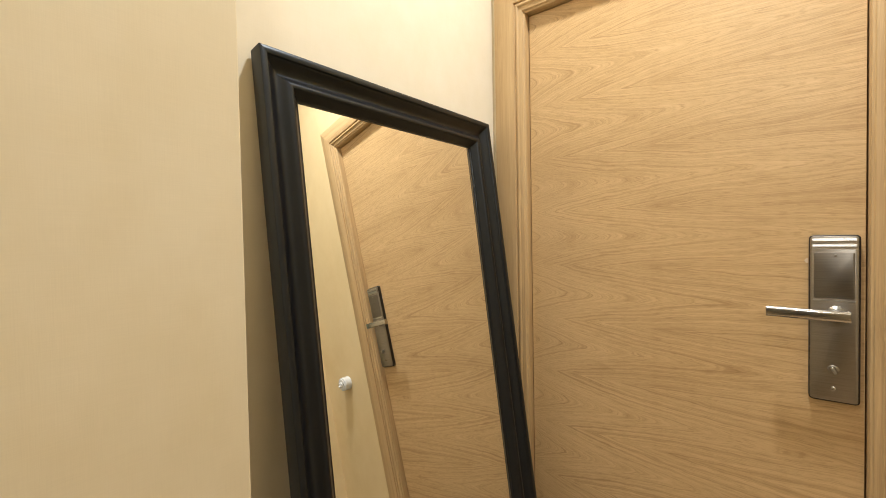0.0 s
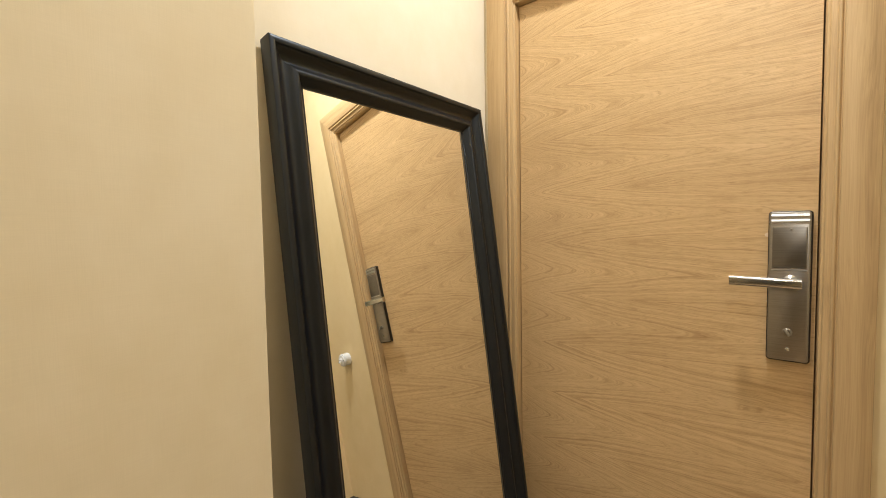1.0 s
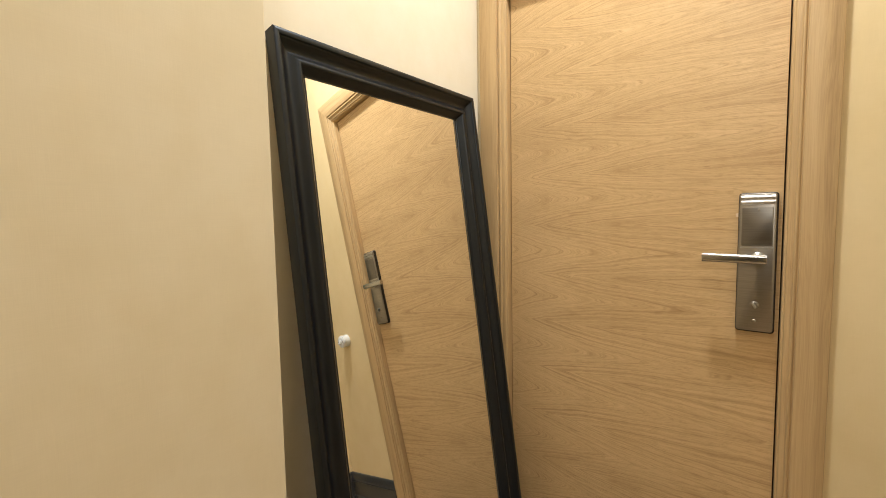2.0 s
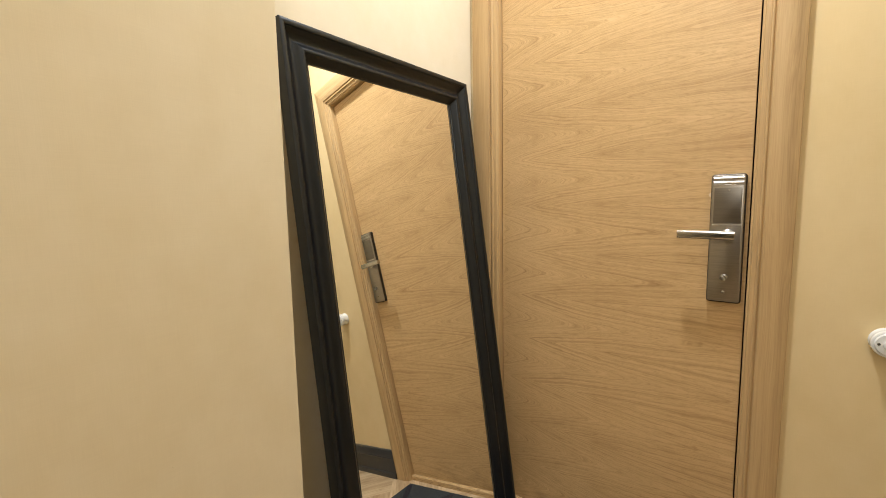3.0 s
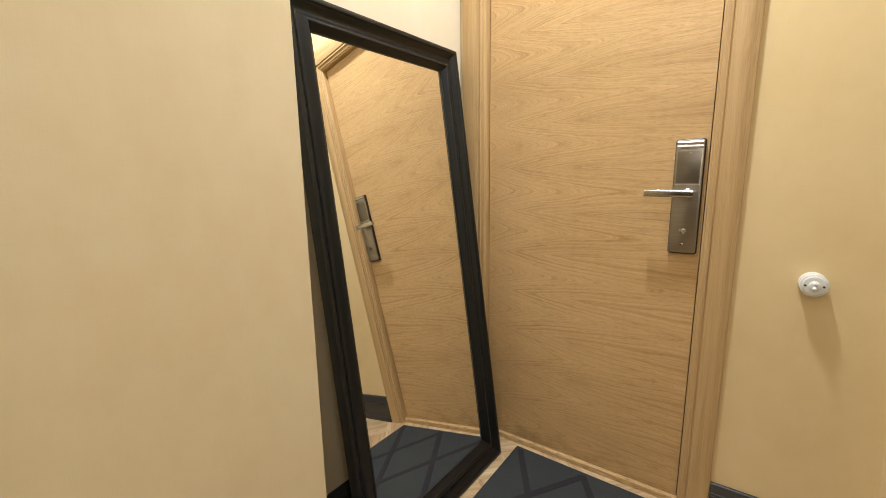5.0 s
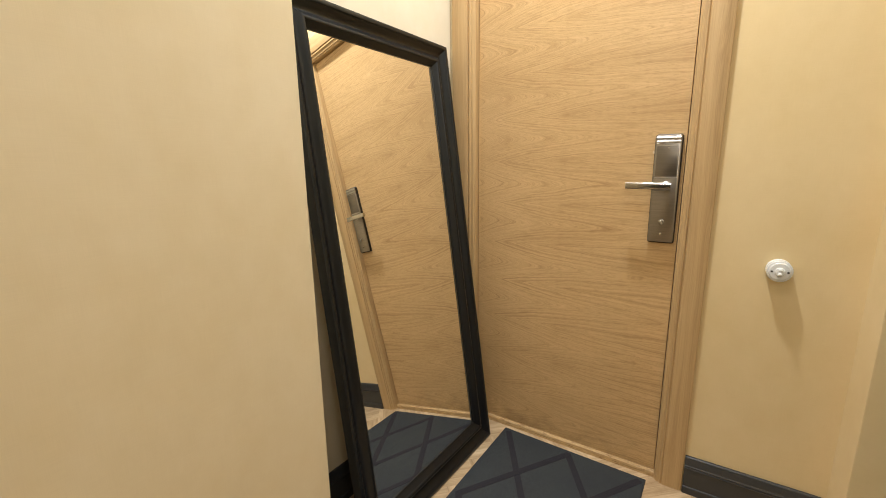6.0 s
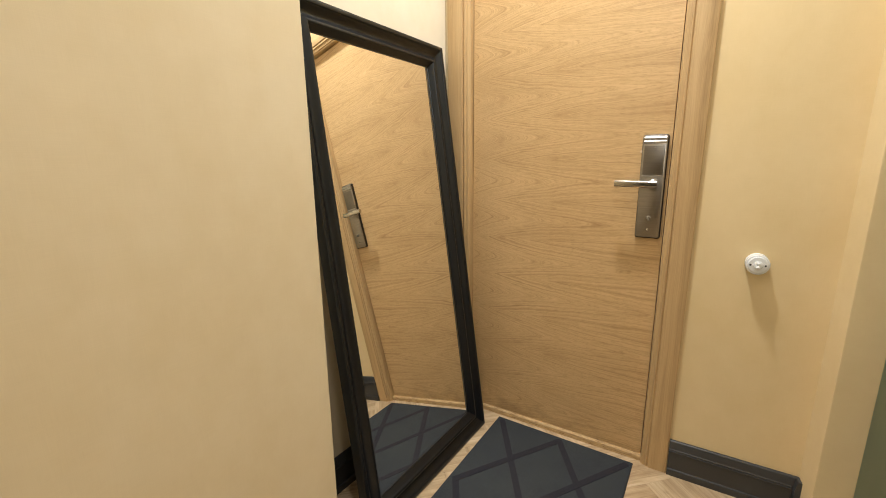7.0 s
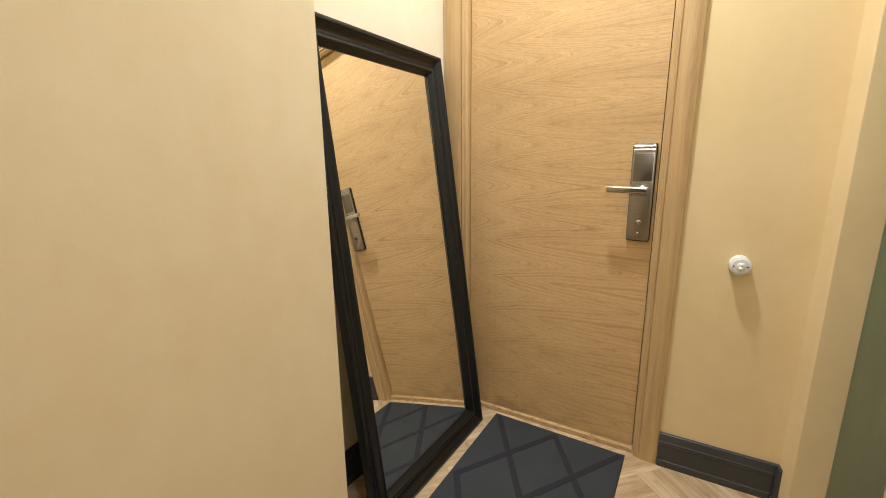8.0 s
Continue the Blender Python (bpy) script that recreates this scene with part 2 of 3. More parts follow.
# ---- mesh helpers ----
def finish(name, bm, material, smooth=0.0):
    bmesh.ops.recalc_face_normals(bm, faces=bm.faces)
    me = bpy.data.meshes.new(name)
    bm.to_mesh(me)
    bm.free()
    for m in material if isinstance(material, (list, tuple)) else [material]:
        me.materials.append(m)
    if smooth:
        me.polygons.foreach_set("use_smooth", [True] * len(me.polygons))
        me.set_sharp_from_angle(angle=radians(smooth))
    return me


def part(name, bm, material, parent=None, label="", smooth=0.0):
    ob = new(name, finish(name, bm, material, smooth))
    ob.parent = parent
    return tagged(ob, label)


def setting(name, bm, material, label, category, smooth=0.0):
    return tagged(new(name, finish(name, bm, material, smooth)), label, category, kind="structure")


def box(bm, lo, hi, bevel=0.0, steps=2):
    m = Matrix.Translation([(a + b) / 2 for a, b in zip(lo, hi)]) @ Matrix.Diagonal([b - a for a, b in zip(lo, hi)] + [1])
    made = bmesh.ops.create_cube(bm, size=1, matrix=m)["verts"]
    if bevel:
        edges = list({e for v in made for e in v.link_edges})
        bmesh.ops.bevel(bm, geom=edges, offset=bevel, segments=steps, profile=0.5, affect="EDGES")
    return bm


def sweep(bm, start, along, length, inward, out, profile, cut0=0.0, cut1=0.0):
    """A rail of one closed profile (inward, out) from start; cut 1 mitres that end at 45 degrees."""
    start, along, inward, out = Vector(start), Vector(along), Vector(inward), Vector(out)
    rings = []
    for base, sign in ((0.0, cut0), (length, -cut1)):
        rings.append([bm.verts.new(start + along * (base + sign * w) + inward * w + out * h) for w, h in profile])
    k = len(profile)
    for i in range(k):
        j = (i + 1) % k
        bm.faces.new((rings[0][i], rings[0][j], rings[1][j], rings[1][i]))
    bm.faces.new(rings[0])
    bm.faces.new(rings[1][::-1])
    return bm


def lathe(bm, profile, m, n=40):
    """A turned body: (radius, height) points about the local z axis."""
    rings = []
    for r, h in profile:
        rings.append([bm.verts.new(m @ Vector((r * math.cos(a), r * math.sin(a), h))) for a in (2 * math.pi * i / n for i in range(n))])
    for a, b in zip(rings, rings[1:]):
        for i in range(n):
            j = (i + 1) % n
            bm.faces.new((a[i], a[j], b[j], b[i]))
    bm.faces.new(rings[0][::-1])
    bm.faces.new(rings[-1])
    return bm


def rounded_rect(x0, x1, z0, z1, r, n=6):
    pts = []
    for cx, cz, a0 in ((x1 - r, z1 - r, 0), (x0 + r, z1 - r, 90), (x0 + r, z0 + r, 180), (x1 - r, z0 + r, 270)):
        for i in range(n + 1):
            a = radians(a0 + 90 * i / n)
            pts.append((cx + r * math.cos(a), cz + r * math.sin(a)))
    return pts


def slab(bm, layers):
    """Stacked outlines: each layer is (points in x and z, y); joined ring to ring and capped."""
    rings = [[bm.verts.new((x, y, z)) for x, z in pts] for pts, y in layers]
    k = len(rings[0])
    for a, b in zip(rings, rings[1:]):
        for i in range(k):
            j = (i + 1) % k
            bm.faces.new((a[i], a[j], b[j], b[i]))
    bm.faces.new(rings[0])
    bm.faces.new(rings[-1][::-1])
    return bm


# ---- the plan ----
LEAF_W, LEAF_H, LEAF_Z = 0.769, 1.993, 0.0245    # leaf face lies in y = 0
WALL_Y = -0.023                                   # face of the door wall
RECESS_X = -0.185                                 # wall that the mirror leans on
RECESS_TURN = 0.060                               # that wall runs slightly askew towards the door
NEAR_X, NEAR_Y = 0.090, -0.986                    # outer corner of the projecting wall
RIGHT_X, PIER_X, NICHE_Y, GLASS_X, GLASS_L = 1.249, 1.262, -0.130, 1.350, 0.37
BACK_Y = -3.66
T = 0.14

bm = bmesh.new()
box(bm, (RECESS_X, WALL_Y, 0), (-0.030, WALL_Y + T, CEIL))
setting("wall_door_side", bm, WALL, "warm beige fabric-textured wall beside the door frame", "wall")
bm = bmesh.new()
box(bm, (0.799, WALL_Y, 0), (RIGHT_X + T, WALL_Y + T, CEIL))
setting("wall_switch_side", bm, WALL_HONEY, "warm yellow-beige wall that carries the switch", "wall")
bm = bmesh.new()
box(bm, (-0.030, WALL_Y, LEAF_H + 0.03), (0.799, WALL_Y + T, CEIL))
setting("wall_over_door", bm, WALL_HONEY, "beige wall strip above the oak door", "wall")
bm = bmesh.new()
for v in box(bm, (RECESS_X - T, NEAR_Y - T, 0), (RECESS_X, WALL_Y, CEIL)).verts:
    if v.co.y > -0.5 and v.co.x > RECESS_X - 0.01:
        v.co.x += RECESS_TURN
setting("wall_recess", bm, WALL_LIT, "beige recess wall behind the mirror, colour lightened for its bright lighting", "wall")
bm = bmesh.new()
box(bm, (RECESS_X, BACK_Y, 0), (NEAR_X, NEAR_Y, CEIL), 0.002, 2)
setting("wall_projecting", bm, WALL, "beige textured wall projecting into the corridor", "wall")
bm = bmesh.new()
for v in box(bm, (RIGHT_X, NICHE_Y, 0), (RIGHT_X + T, WALL_Y, CEIL)).verts:
    if v.co.x < RIGHT_X + 0.01 and v.co.y < -0.1:
        v.co.x = PIER_X
bmesh.ops.bevel(bm, geom=[e for e in bm.edges if all(abs(v.co.x - PIER_X) < 1e-5 for v in e.verts)], offset=0.002, segments=2, profile=0.5, affect="EDGES")
setting("wall_corner_pier", bm, WALL_HONEY, "narrow yellow-beige pier at the room corner", "wall")
bm = bmesh.new()
box(bm, (GLASS_X, BACK_Y, 0), (GLASS_X + T, NICHE_Y - GLASS_L, CEIL))
setting("wall_far_side", bm, WALL, "plain beige corridor wall", "wall")
bm = bmesh.new()
box(bm, (GLASS_X, NICHE_Y - GLASS_L, 2.10), (GLASS_X + T, NICHE_Y, CEIL))
setting("wall_over_glass", bm, WALL, "plain beige wall over the glass panel", "wall")
bm = bmesh.new()
# an added doorway to an unseen dark room below, a high light above it
for x0, x1, z0, z1 in ((RECESS_X - T, 0.22, 0, CEIL), (1.20, GLASS_X + T, 0, CEIL), (0.22, 1.20, 1.98, 2.26), (0.22, 0.79, 2.26, CEIL), (1.17, 1.20, 2.26, CEIL), (0.79, 1.17, 2.82, CEIL)):
    box(bm, (x0, BACK_Y - T, z0), (x1, BACK_Y, z1))
setting("wall_back", bm, WALL, "plain beige wall with an added doorway at the corridor end", "wall")
bm = bmesh.new()
box(bm, (GLASS_X + T, NICHE_Y - 1.1, 0), (GLASS_X + 0.9, NICHE_Y - 1.0, CEIL))
box(bm, (RIGHT_X + T, NICHE_Y, 0), (GLASS_X + 0.9, NICHE_Y + 0.1, CEIL))
box(bm, (GLASS_X + 0.9, NICHE_Y - 1.1, 0), (GLASS_X + 1.0, NICHE_Y + 0.1, CEIL))
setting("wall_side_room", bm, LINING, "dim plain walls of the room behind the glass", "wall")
# unseen room, added so the lock plate reflects a dark corridor end
bm = bmesh.new()
ROOM_Y = BACK_Y - T - 2.6
for x0, x1, y0, y1 in ((RECESS_X - 0.3 - T, RECESS_X - 0.3, ROOM_Y, BACK_Y - T), (2.0, 2.0 + T, ROOM_Y, BACK_Y - T), (RECESS_X - 0.3 - T, 2.0 + T, ROOM_Y - T, ROOM_Y),
                       (RECESS_X - 0.3, RECESS_X - T, BACK_Y - T, BACK_Y), (GLASS_X + T, 2.0, BACK_Y - T, BACK_Y)):
    box(bm, (x0, y0, 0), (x1, y1, CEIL))
setting("wall_added_room", bm, LINING, "plain walls of an added dark room past the corridor", "wall")
bm = bmesh.new()
box(bm, (RECESS_X - 0.3 - T, ROOM_Y - T, CEIL), (2.0 + T, BACK_Y - T, CEIL + 0.1))
box(bm, (RECESS_X - T, BACK_Y - T, CEIL), (RIGHT_X + T + 1.0, WALL_Y + T, CEIL + 0.1))
setting("ceiling", bm, CEILING, "plain unseen ceiling, tinted cream for warmer bounce light", "ceiling")
# near-black sheet, its colour gives the shade in the gap round the leaf
bm = bmesh.new()
box(bm, (-0.030, 0.06, 0), (0.799, 0.10, LEAF_H + 0.03))
setting("wall_behind_door", bm, GAP_SHADE, "closing panel behind the door leaf, near-black for shade in its gaps", "wall")

# a raised nib in the covering of the projecting wall
bm = bmesh.new()
bmesh.ops.create_icosphere(bm, subdivisions=2, radius=1, matrix=Matrix.Translation((NEAR_X, -1.2035, 0.818)) @ Matrix.Diagonal((0.0006, 0.0022, 0.0011, 1)))
part("nib", bm, WALL, bpy.data.objects["wall_projecting"], "tiny pale raised nib", 60)

# skirting boards, one moulded profile (out of the wall, up)
SKIRT = [(0, 0), (0.0200, 0), (0.0200, 0.024), (0.0188, 0.0262), (0.0162, 0.0270), (0.0152, 0.0285), (0.0152, 0.0985), (0.0168, 0.0995),
         (0.0180, 0.1012), (0.0172, 0.1030), (0.0150, 0.1040), (0.0150, 0.1068), (0.0168, 0.1078), (0.0172, 0.1095), (0.0150, 0.1120),
         (0.0120, 0.1330), (0.0100, 0.1405), (0.0070, 0.1430), (0, 0.1430)]


def skirting(start, along, length, out, cut0, cut1, label):
    bm = bmesh.new()
    sweep(bm, start, along, length, out, (0, 0, 1), SKIRT, cut0, cut1)
    return setting("baseboard", bm, SKIRTING, label, "baseboard", 25)


skirting((0.8670, WALL_Y, 0), (1, 0, 0), RIGHT_X - 0.8670, (0, -1, 0), 0, 1, "dark graphite moulded baseboard below the switch wall")
skirting((RIGHT_X, WALL_Y, 0), Vector((PIER_X - RIGHT_X, NICHE_Y - WALL_Y, 0)).normalized(), 0.034, (-1, 0, 0), 1, 0, "short dark graphite return of the baseboard on the corner pier")
skirting((RECESS_X, NEAR_Y, 0), Vector((RECESS_TURN, WALL_Y - NEAR_Y, 0)).normalized(), WALL_Y - NEAR_Y, (1, 0, 0), 0, 0, "dark graphite moulded baseboard behind the mirror")
skirting((NEAR_X, BACK_Y, 0), (0, 1, 0), NEAR_Y - BACK_Y, (1, 0, 0), 0, 0, "dark graphite moulded baseboard along the projecting wall")
skirting((GLASS_X, BACK_Y, 0), (0, 1, 0), NICHE_Y - GLASS_L - BACK_Y, (-1, 0, 0), 0, 0, "dark graphite moulded baseboard along the corridor")

# ---- the oak door: frame, sill, leaf and lock ----
door = tagged(new("door_1"), "closed oak-veneered entrance door with nickel card lock", "door", kind="structure")
# architrave profile from the outer edge inwards; out of the wall
ARCH = [(0, 0), (0, 0.0130), (0.0010, 0.0152), (0.0030, 0.0162), (0.0615, 0.0166), (0.0632, 0.0158), (0.0638, 0.0140), (0.0642, 0.0110), (0.0655, 0.0102), (0.0668, 0.0106),
        (0.0676, 0.0124), (0.0690, 0.0136), (0.0710, 0.0140), (0.0732, 0.0134), (0.0746, 0.0118), (0.0752, 0.0092), (0.0764, 0.0082), (0.0840, 0.0074), (0.0862, 0.0066), (0.0874, 0.0044),
        (0.0880, 0.0020), (0.0895, 0.0012), (0.0918, 0.0006), (0.0930, -0.0015), (0.0930, -0.075), (0.030, -0.075), (0.030, 0)]
LEFT_W, RIGHT_W, HEAD_W = 0.1040, 0.0925, 0.1120


def arch(width):
    return [(w * width / 0.093, h) for w, h in ARCH]


INNER_L, INNER_R, INNER_T = -0.0030, LEAF_W + 0.0034, LEAF_H + 0.0035
HEAD_Z = INNER_T + HEAD_W
frame_ob = tagged(new("door_frame"), "pale oak moulded door frame with mitred corners", "door frame", kind="structure")
bm = bmesh.new()
sweep(bm, (INNER_L - LEFT_W, WALL_Y, 0), (0, 0, 1), HEAD_Z, (1, 0, 0), (0, -1, 0), arch(LEFT_W), 0, HEAD_W / LEFT_W)
part("side_casing", bm, OAK_UP, frame_ob, smooth=30)
bm = bmesh.new()
sweep(bm, (INNER_R + RIGHT_W, WALL_Y, 0), (0, 0, 1), HEAD_Z, (-1, 0, 0), (0, -1, 0), arch(RIGHT_W), 0, HEAD_W / RIGHT_W)
part("side_casing", bm, OAK_UP, frame_ob, smooth=30)
bm = bmesh.new()
sweep(bm, (INNER_L - LEFT_W, WALL_Y, HEAD_Z), (1, 0, 0), INNER_R - INNER_L + LEFT_W + RIGHT_W, (0, 0, -1), (0, -1, 0), arch(HEAD_W), LEFT_W / HEAD_W, RIGHT_W / HEAD_W)
part("head_casing", bm, OAK_ACROSS, frame_ob, smooth=30)
bm = bmesh.new()
sweep(bm, (INNER_L, 0.055, 0), (1, 0, 0), INNER_R - INNER_L, (0, -1, 0), (0, 0, 1),
      [(0, 0), (0, 0.0225), (0.050, 0.0225), (0.0660, 0.0216), (0.0690, 0.0206), (0.0703, 0.0186), (0.0706, 0.0150), (0.0712, 0)])
part("sill", bm, OAK_SILL, frame_ob, "worn pale oak threshold strip", 30)

bm = bmesh.new()
box(bm, (0, 0, LEAF_Z), (LEAF_W, 0.044, LEAF_H), 0.0012, 2)
part("leaf", bm, VENEER, door, "oak veneer leaf with cathedral grain laid across")
bm = bmesh.new()
slab(bm, [([(0.6700, 1.2200), (0.6735, 1.2245), (0.6772, 1.2255), (0.6780, 1.2145), (0.6755, 1.2125), (0.6722, 1.2150)], 0.001),
          ([(0.6710, 1.2200), (0.6737, 1.2235), (0.6767, 1.2245), (0.6775, 1.2150), (0.6753, 1.2135), (0.6727, 1.2157)], -0.0006)])
part("chip", bm, CHIP, door, "small bare chip in the veneer")
bm = bmesh.new()
slab(bm, [([(0.6765, 1.0560), (0.6790, 1.0575), (0.6793, 1.0510), (0.6770, 1.0500)], 0.001),
          ([(0.6769, 1.0556), (0.6788, 1.0568), (0.6790, 1.0515), (0.6773, 1.0508)], -0.0006)])
part("chip", bm, CHIP, door, "small bare chip in the veneer")

# lock: dark rim, nickel plate with a stepped, curved top, key panel, lever, thumb turn
PX0, PX1, PZ0, PZ1 = 0.6795, 0.7570, 0.9150, 1.2740
# extra rim width right and below stands in for the plate's shadow gap
bm = bmesh.new()
slab(bm, [(rounded_rect(PX0 - 0.0016, PX1 + 0.0034, PZ0 - 0.0034, PZ1 + 0.0022, 0.0085), -0.0002), (rounded_rect(PX0 - 0.0016, PX1 + 0.0034, PZ0 - 0.0034, PZ1 + 0.0022, 0.0085), -0.0120),
          (rounded_rect(PX0 - 0.0004, PX1 + 0.0004, PZ0 - 0.0004, PZ1 + 0.0004, 0.0066), -0.0140)])
rim = part("lock_plate", bm, GASKET_SHADE, door, "brushed nickel lock plate, dark rim widened for its shadow gap", 30)
bm = bmesh.new()
slab(bm, [(rounded_rect(PX0, PX1, PZ0, PZ1, 0.0062), -0.0138), (rounded_rect(PX0, PX1, PZ0, PZ1, 0.0062), -0.0165),
          (rounded_rect(PX0 + 0.0006, PX1 - 0.0006, PZ0 + 0.0006, PZ1 - 0.0006, 0.0056), -0.0180),
          (rounded_rect(PX0 + 0.0022, PX1 - 0.0022, PZ0 + 0.0022, PZ1 - 0.0022, 0.0044), -0.0188)])
part("plate", bm, NICKEL, rim, smooth=30)
for z, rise in ((1.2632, 0.0034), (1.2508, 0.0030)):
    bm = bmesh.new()
    prof = [(-0.0052, 0.0)] + [(-0.0052 + 0.0104 * i / 10, rise * math.sin(math.pi * (0.12 + 0.80 * i / 10))) for i in range(11)] + [(0.0052, 0.0)]
    sweep(bm, (PX0 + 0.004, -0.0185, z), (1, 0, 0), PX1 - PX0 - 0.008, (0, 0, -1), (0, -1, 0), prof)
    part("band", bm, POLISHED, rim, "polished curved nickel band", 40)
bm = bmesh.new()
slab(bm, [(rounded_rect(PX0 + 0.0065, PX1 - 0.0065, 1.1390, 1.2385, 0.003), -0.0186), (rounded_rect(PX0 + 0.0065, PX1 - 0.0065, 1.1390, 1.2385, 0.003), -0.0199),
          (rounded_rect(PX0 + 0.0075, PX1 - 0.0075, 1.1400, 1.2375, 0.003), -0.0203)])
part("key_panel", bm, NICKEL_DARK, rim, "darker flat panel of the lock", 30)
bm = bmesh.new()
sweep(bm, (PX0 + 0.005, -0.0186, 1.1345), (1, 0, 0), PX1 - PX0 - 0.010, (0, 0, -1), (0, -1, 0), [(-0.0018, 0), (-0.0010, 0.0016), (0.0010, 0.0016), (0.0018, 0)])
part("ridge", bm, POLISHED, rim)
bm = bmesh.new()
lathe(bm, [(0.0028, 0), (0.0028, 0.0008), (0.0018, 0.0012)], Matrix.Translation((0.7205, -0.0202, 1.2320)) @ Matrix.Rotation(radians(90), 4, "X"), 16)
part("indicator", bm, NICKEL, rim)
# lever
bm = bmesh.new()
lathe(bm, [(0.0135, 0), (0.0135, 0.003), (0.0115, 0.005), (0.0090, 0.007), (0.0088, 0.042), (0.0088, 0.049)], Matrix.Translation((0.7215, -0.0180, 1.1095)) @ Matrix.Rotation(radians(90), 4, "X"), 32)
part("neck", bm, POLISHED, rim, "polished round lever neck", 40)
bm = bmesh.new()
rings = []
for i in range(13):
    u = i / 12
    x = 0.7395 - 0.1365 * u
    y = -0.0640 - 0.0020 * math.sin(math.pi * u)
    zc = 1.1075 + 0.0015 * u
    hh, dd = 0.0118 - 0.0006 * u, 0.0080
    rings.append([bm.verts.new((x, y + dd * math.copysign(abs(math.cos(a)) ** 0.55, math.cos(a)), zc + hh * math.copysign(abs(math.sin(a)) ** 0.55, math.sin(a))))
                  for a in (2 * math.pi * k / 24 for k in range(24))])
for a, b in zip(rings, rings[1:]):
    for k in range(24):
        j = (k + 1) % 24
        bm.faces.new((a[k], a[j], b[j], b[k]))
bm.faces.new(rings[0])
bm.faces.new(rings[-1][::-1])
part("lever", bm, SATIN, rim, "satin nickel lever handle", 50)
# thumb turn and screw
bm = bmesh.new()
turn = Matrix.Translation((0.7175, -0.0186, 0.9840)) @ Matrix.Rotation(radians(90), 4, "X")
lathe(bm, [(0.0100, 0), (0.0100, 0.0012), (0.0088, 0.0020), (0.0050, 0.0022)], turn, 32)
part("turn_rose", bm, NICKEL, rim, smooth=40)
bm = bmesh.new()
box(bm, (-0.0028, -0.0075, 0.001), (0.0028, 0.0075, 0.0150), 0.0022, 3)
bmesh.ops.transform(bm, matrix=turn @ Matrix.Rotation(radians(28), 4, "Z"), verts=bm.verts)
part("thumb_turn", bm, POLISHED, rim, "small polished thumb turn", 50)
bm = bmesh.new()
lathe(bm, [(0.0042, 0), (0.0042, 0.0008), (0.0030, 0.0016), (0.0008, 0.0018)], Matrix.Translation((0.7180, -0.0186, 0.9430)) @ Matrix.Rotation(radians(90), 4, "X"), 20)
part("screw", bm, POLISHED, rim, smooth=40)

# ---- leaning floor mirror ----
MW, MH = 0.7431, 1.6600
LEAN, TURN, ROLL = 0.1355, -0.0418, -0.0051
hz = Vector((math.cos(TURN), math.sin(TURN), 0))
m_along = Vector((math.sin(TURN), -math.cos(TURN), 0))
m_up = -hz * math.sin(LEAN) + Vector((0, 0, 1)) * math.cos(LEAN)
m_along, m_up = m_along * math.cos(ROLL) - m_up * math.sin(ROLL), m_up * math.cos(ROLL) + m_along * math.sin(ROLL)
m_out = hz * math.cos(LEAN) + Vector((0, 0, 1)) * math.sin(LEAN)
DEPTH = 0.036
FOOT = 0.0107                                     # the bottom rail is this much deeper than the others
corner = Vector((0.1272, -0.1162, 0.0132)) - m_up * FOOT - m_out * DEPTH      # back lower corner at the door end
mirror = tagged(new("floor_mirror"), "tall black-brown framed mirror leaning against the recess wall", "mirror")
mirror.matrix_world = Matrix.Translation(corner) @ Matrix((m_along, m_out, m_up)).transposed().to_4x4()
# local axes: x along the wall, y out of the frame, z up the frame; profile from the outer edge inwards
GLASS_D = DEPTH - 0.031
FRAME = [(0, 0), (0, 0.0336), (0.0006, 0.0350), (0.0026, 0.0358), (0.0075, 0.0360), (0.0115, 0.0355), (0.0138, 0.0344), (0.0148, 0.0330), (0.0152, 0.0306), (0.0165, 0.0300)]
FRAME += [(0.0165 + 0.0215 * i / 10, 0.0300 - 0.0148 * math.sin(math.pi * 0.5 * i / 10)) for i in range(1, 11)]
FRAME += [(0.0380 + 0.0225 * i / 16, 0.0220 - 0.0068 * math.cos(math.pi * i / 16)) for i in range(1, 17)]
FRAME += [(0.0630, 0.0286), (0.0650, 0.0278), (0.0664, 0.0264), (0.0670, 0.0248), (0.0677, 0.0238), (0.0688, 0.0228), (0.0786, 0.0106), (0.0802, 0.0096), (0.0832, 0.0088), (0.0834, 0.0078), (0.0834, 0.0040), (0.0700, 0.0)]
FW = 0.0834
LOW = [(w * (FW + FOOT) / FW, h) for w, h in FRAME]
K = (FW + FOOT) / FW
for name, start, along, length, inward, prof, c0, c1 in (
        ("side_rail", (0, 0, 0), (0, 0, 1), MH, (1, 0, 0), FRAME, K, 1), ("side_rail", (MW, 0, 0), (0, 0, 1), MH, (-1, 0, 0), FRAME, K, 1),
        ("top_rail", (0, 0, MH), (1, 0, 0), MW, (0, 0, -1), FRAME, 1, 1), ("bottom_rail", (0, 0, 0), (1, 0, 0), MW, (0, 0, 1), LOW, 1 / K, 1 / K)):
    bm = bmesh.new()
    sweep(bm, start, along, length, inward, (0, 1, 0), prof, c0, c1)
    part(name, bm, BLACK, mirror, smooth=28)
bm = bmesh.new()
slab(bm, [([(MW - 0.0930, 0.0030), (MW - 0.0800, 0.0036), (MW - 0.0640, 0.0012), (MW - 0.0660, 0.0000), (MW - 0.0790, 0.0014), (MW - 0.0900, 0.0008)], 0.0235),
          ([(MW - 0.0930, 0.0030), (MW - 0.0800, 0.0036), (MW - 0.0640, 0.0012), (MW - 0.0660, 0.0000), (MW - 0.0790, 0.0014), (MW - 0.0900, 0.0008)], 0.0272)])
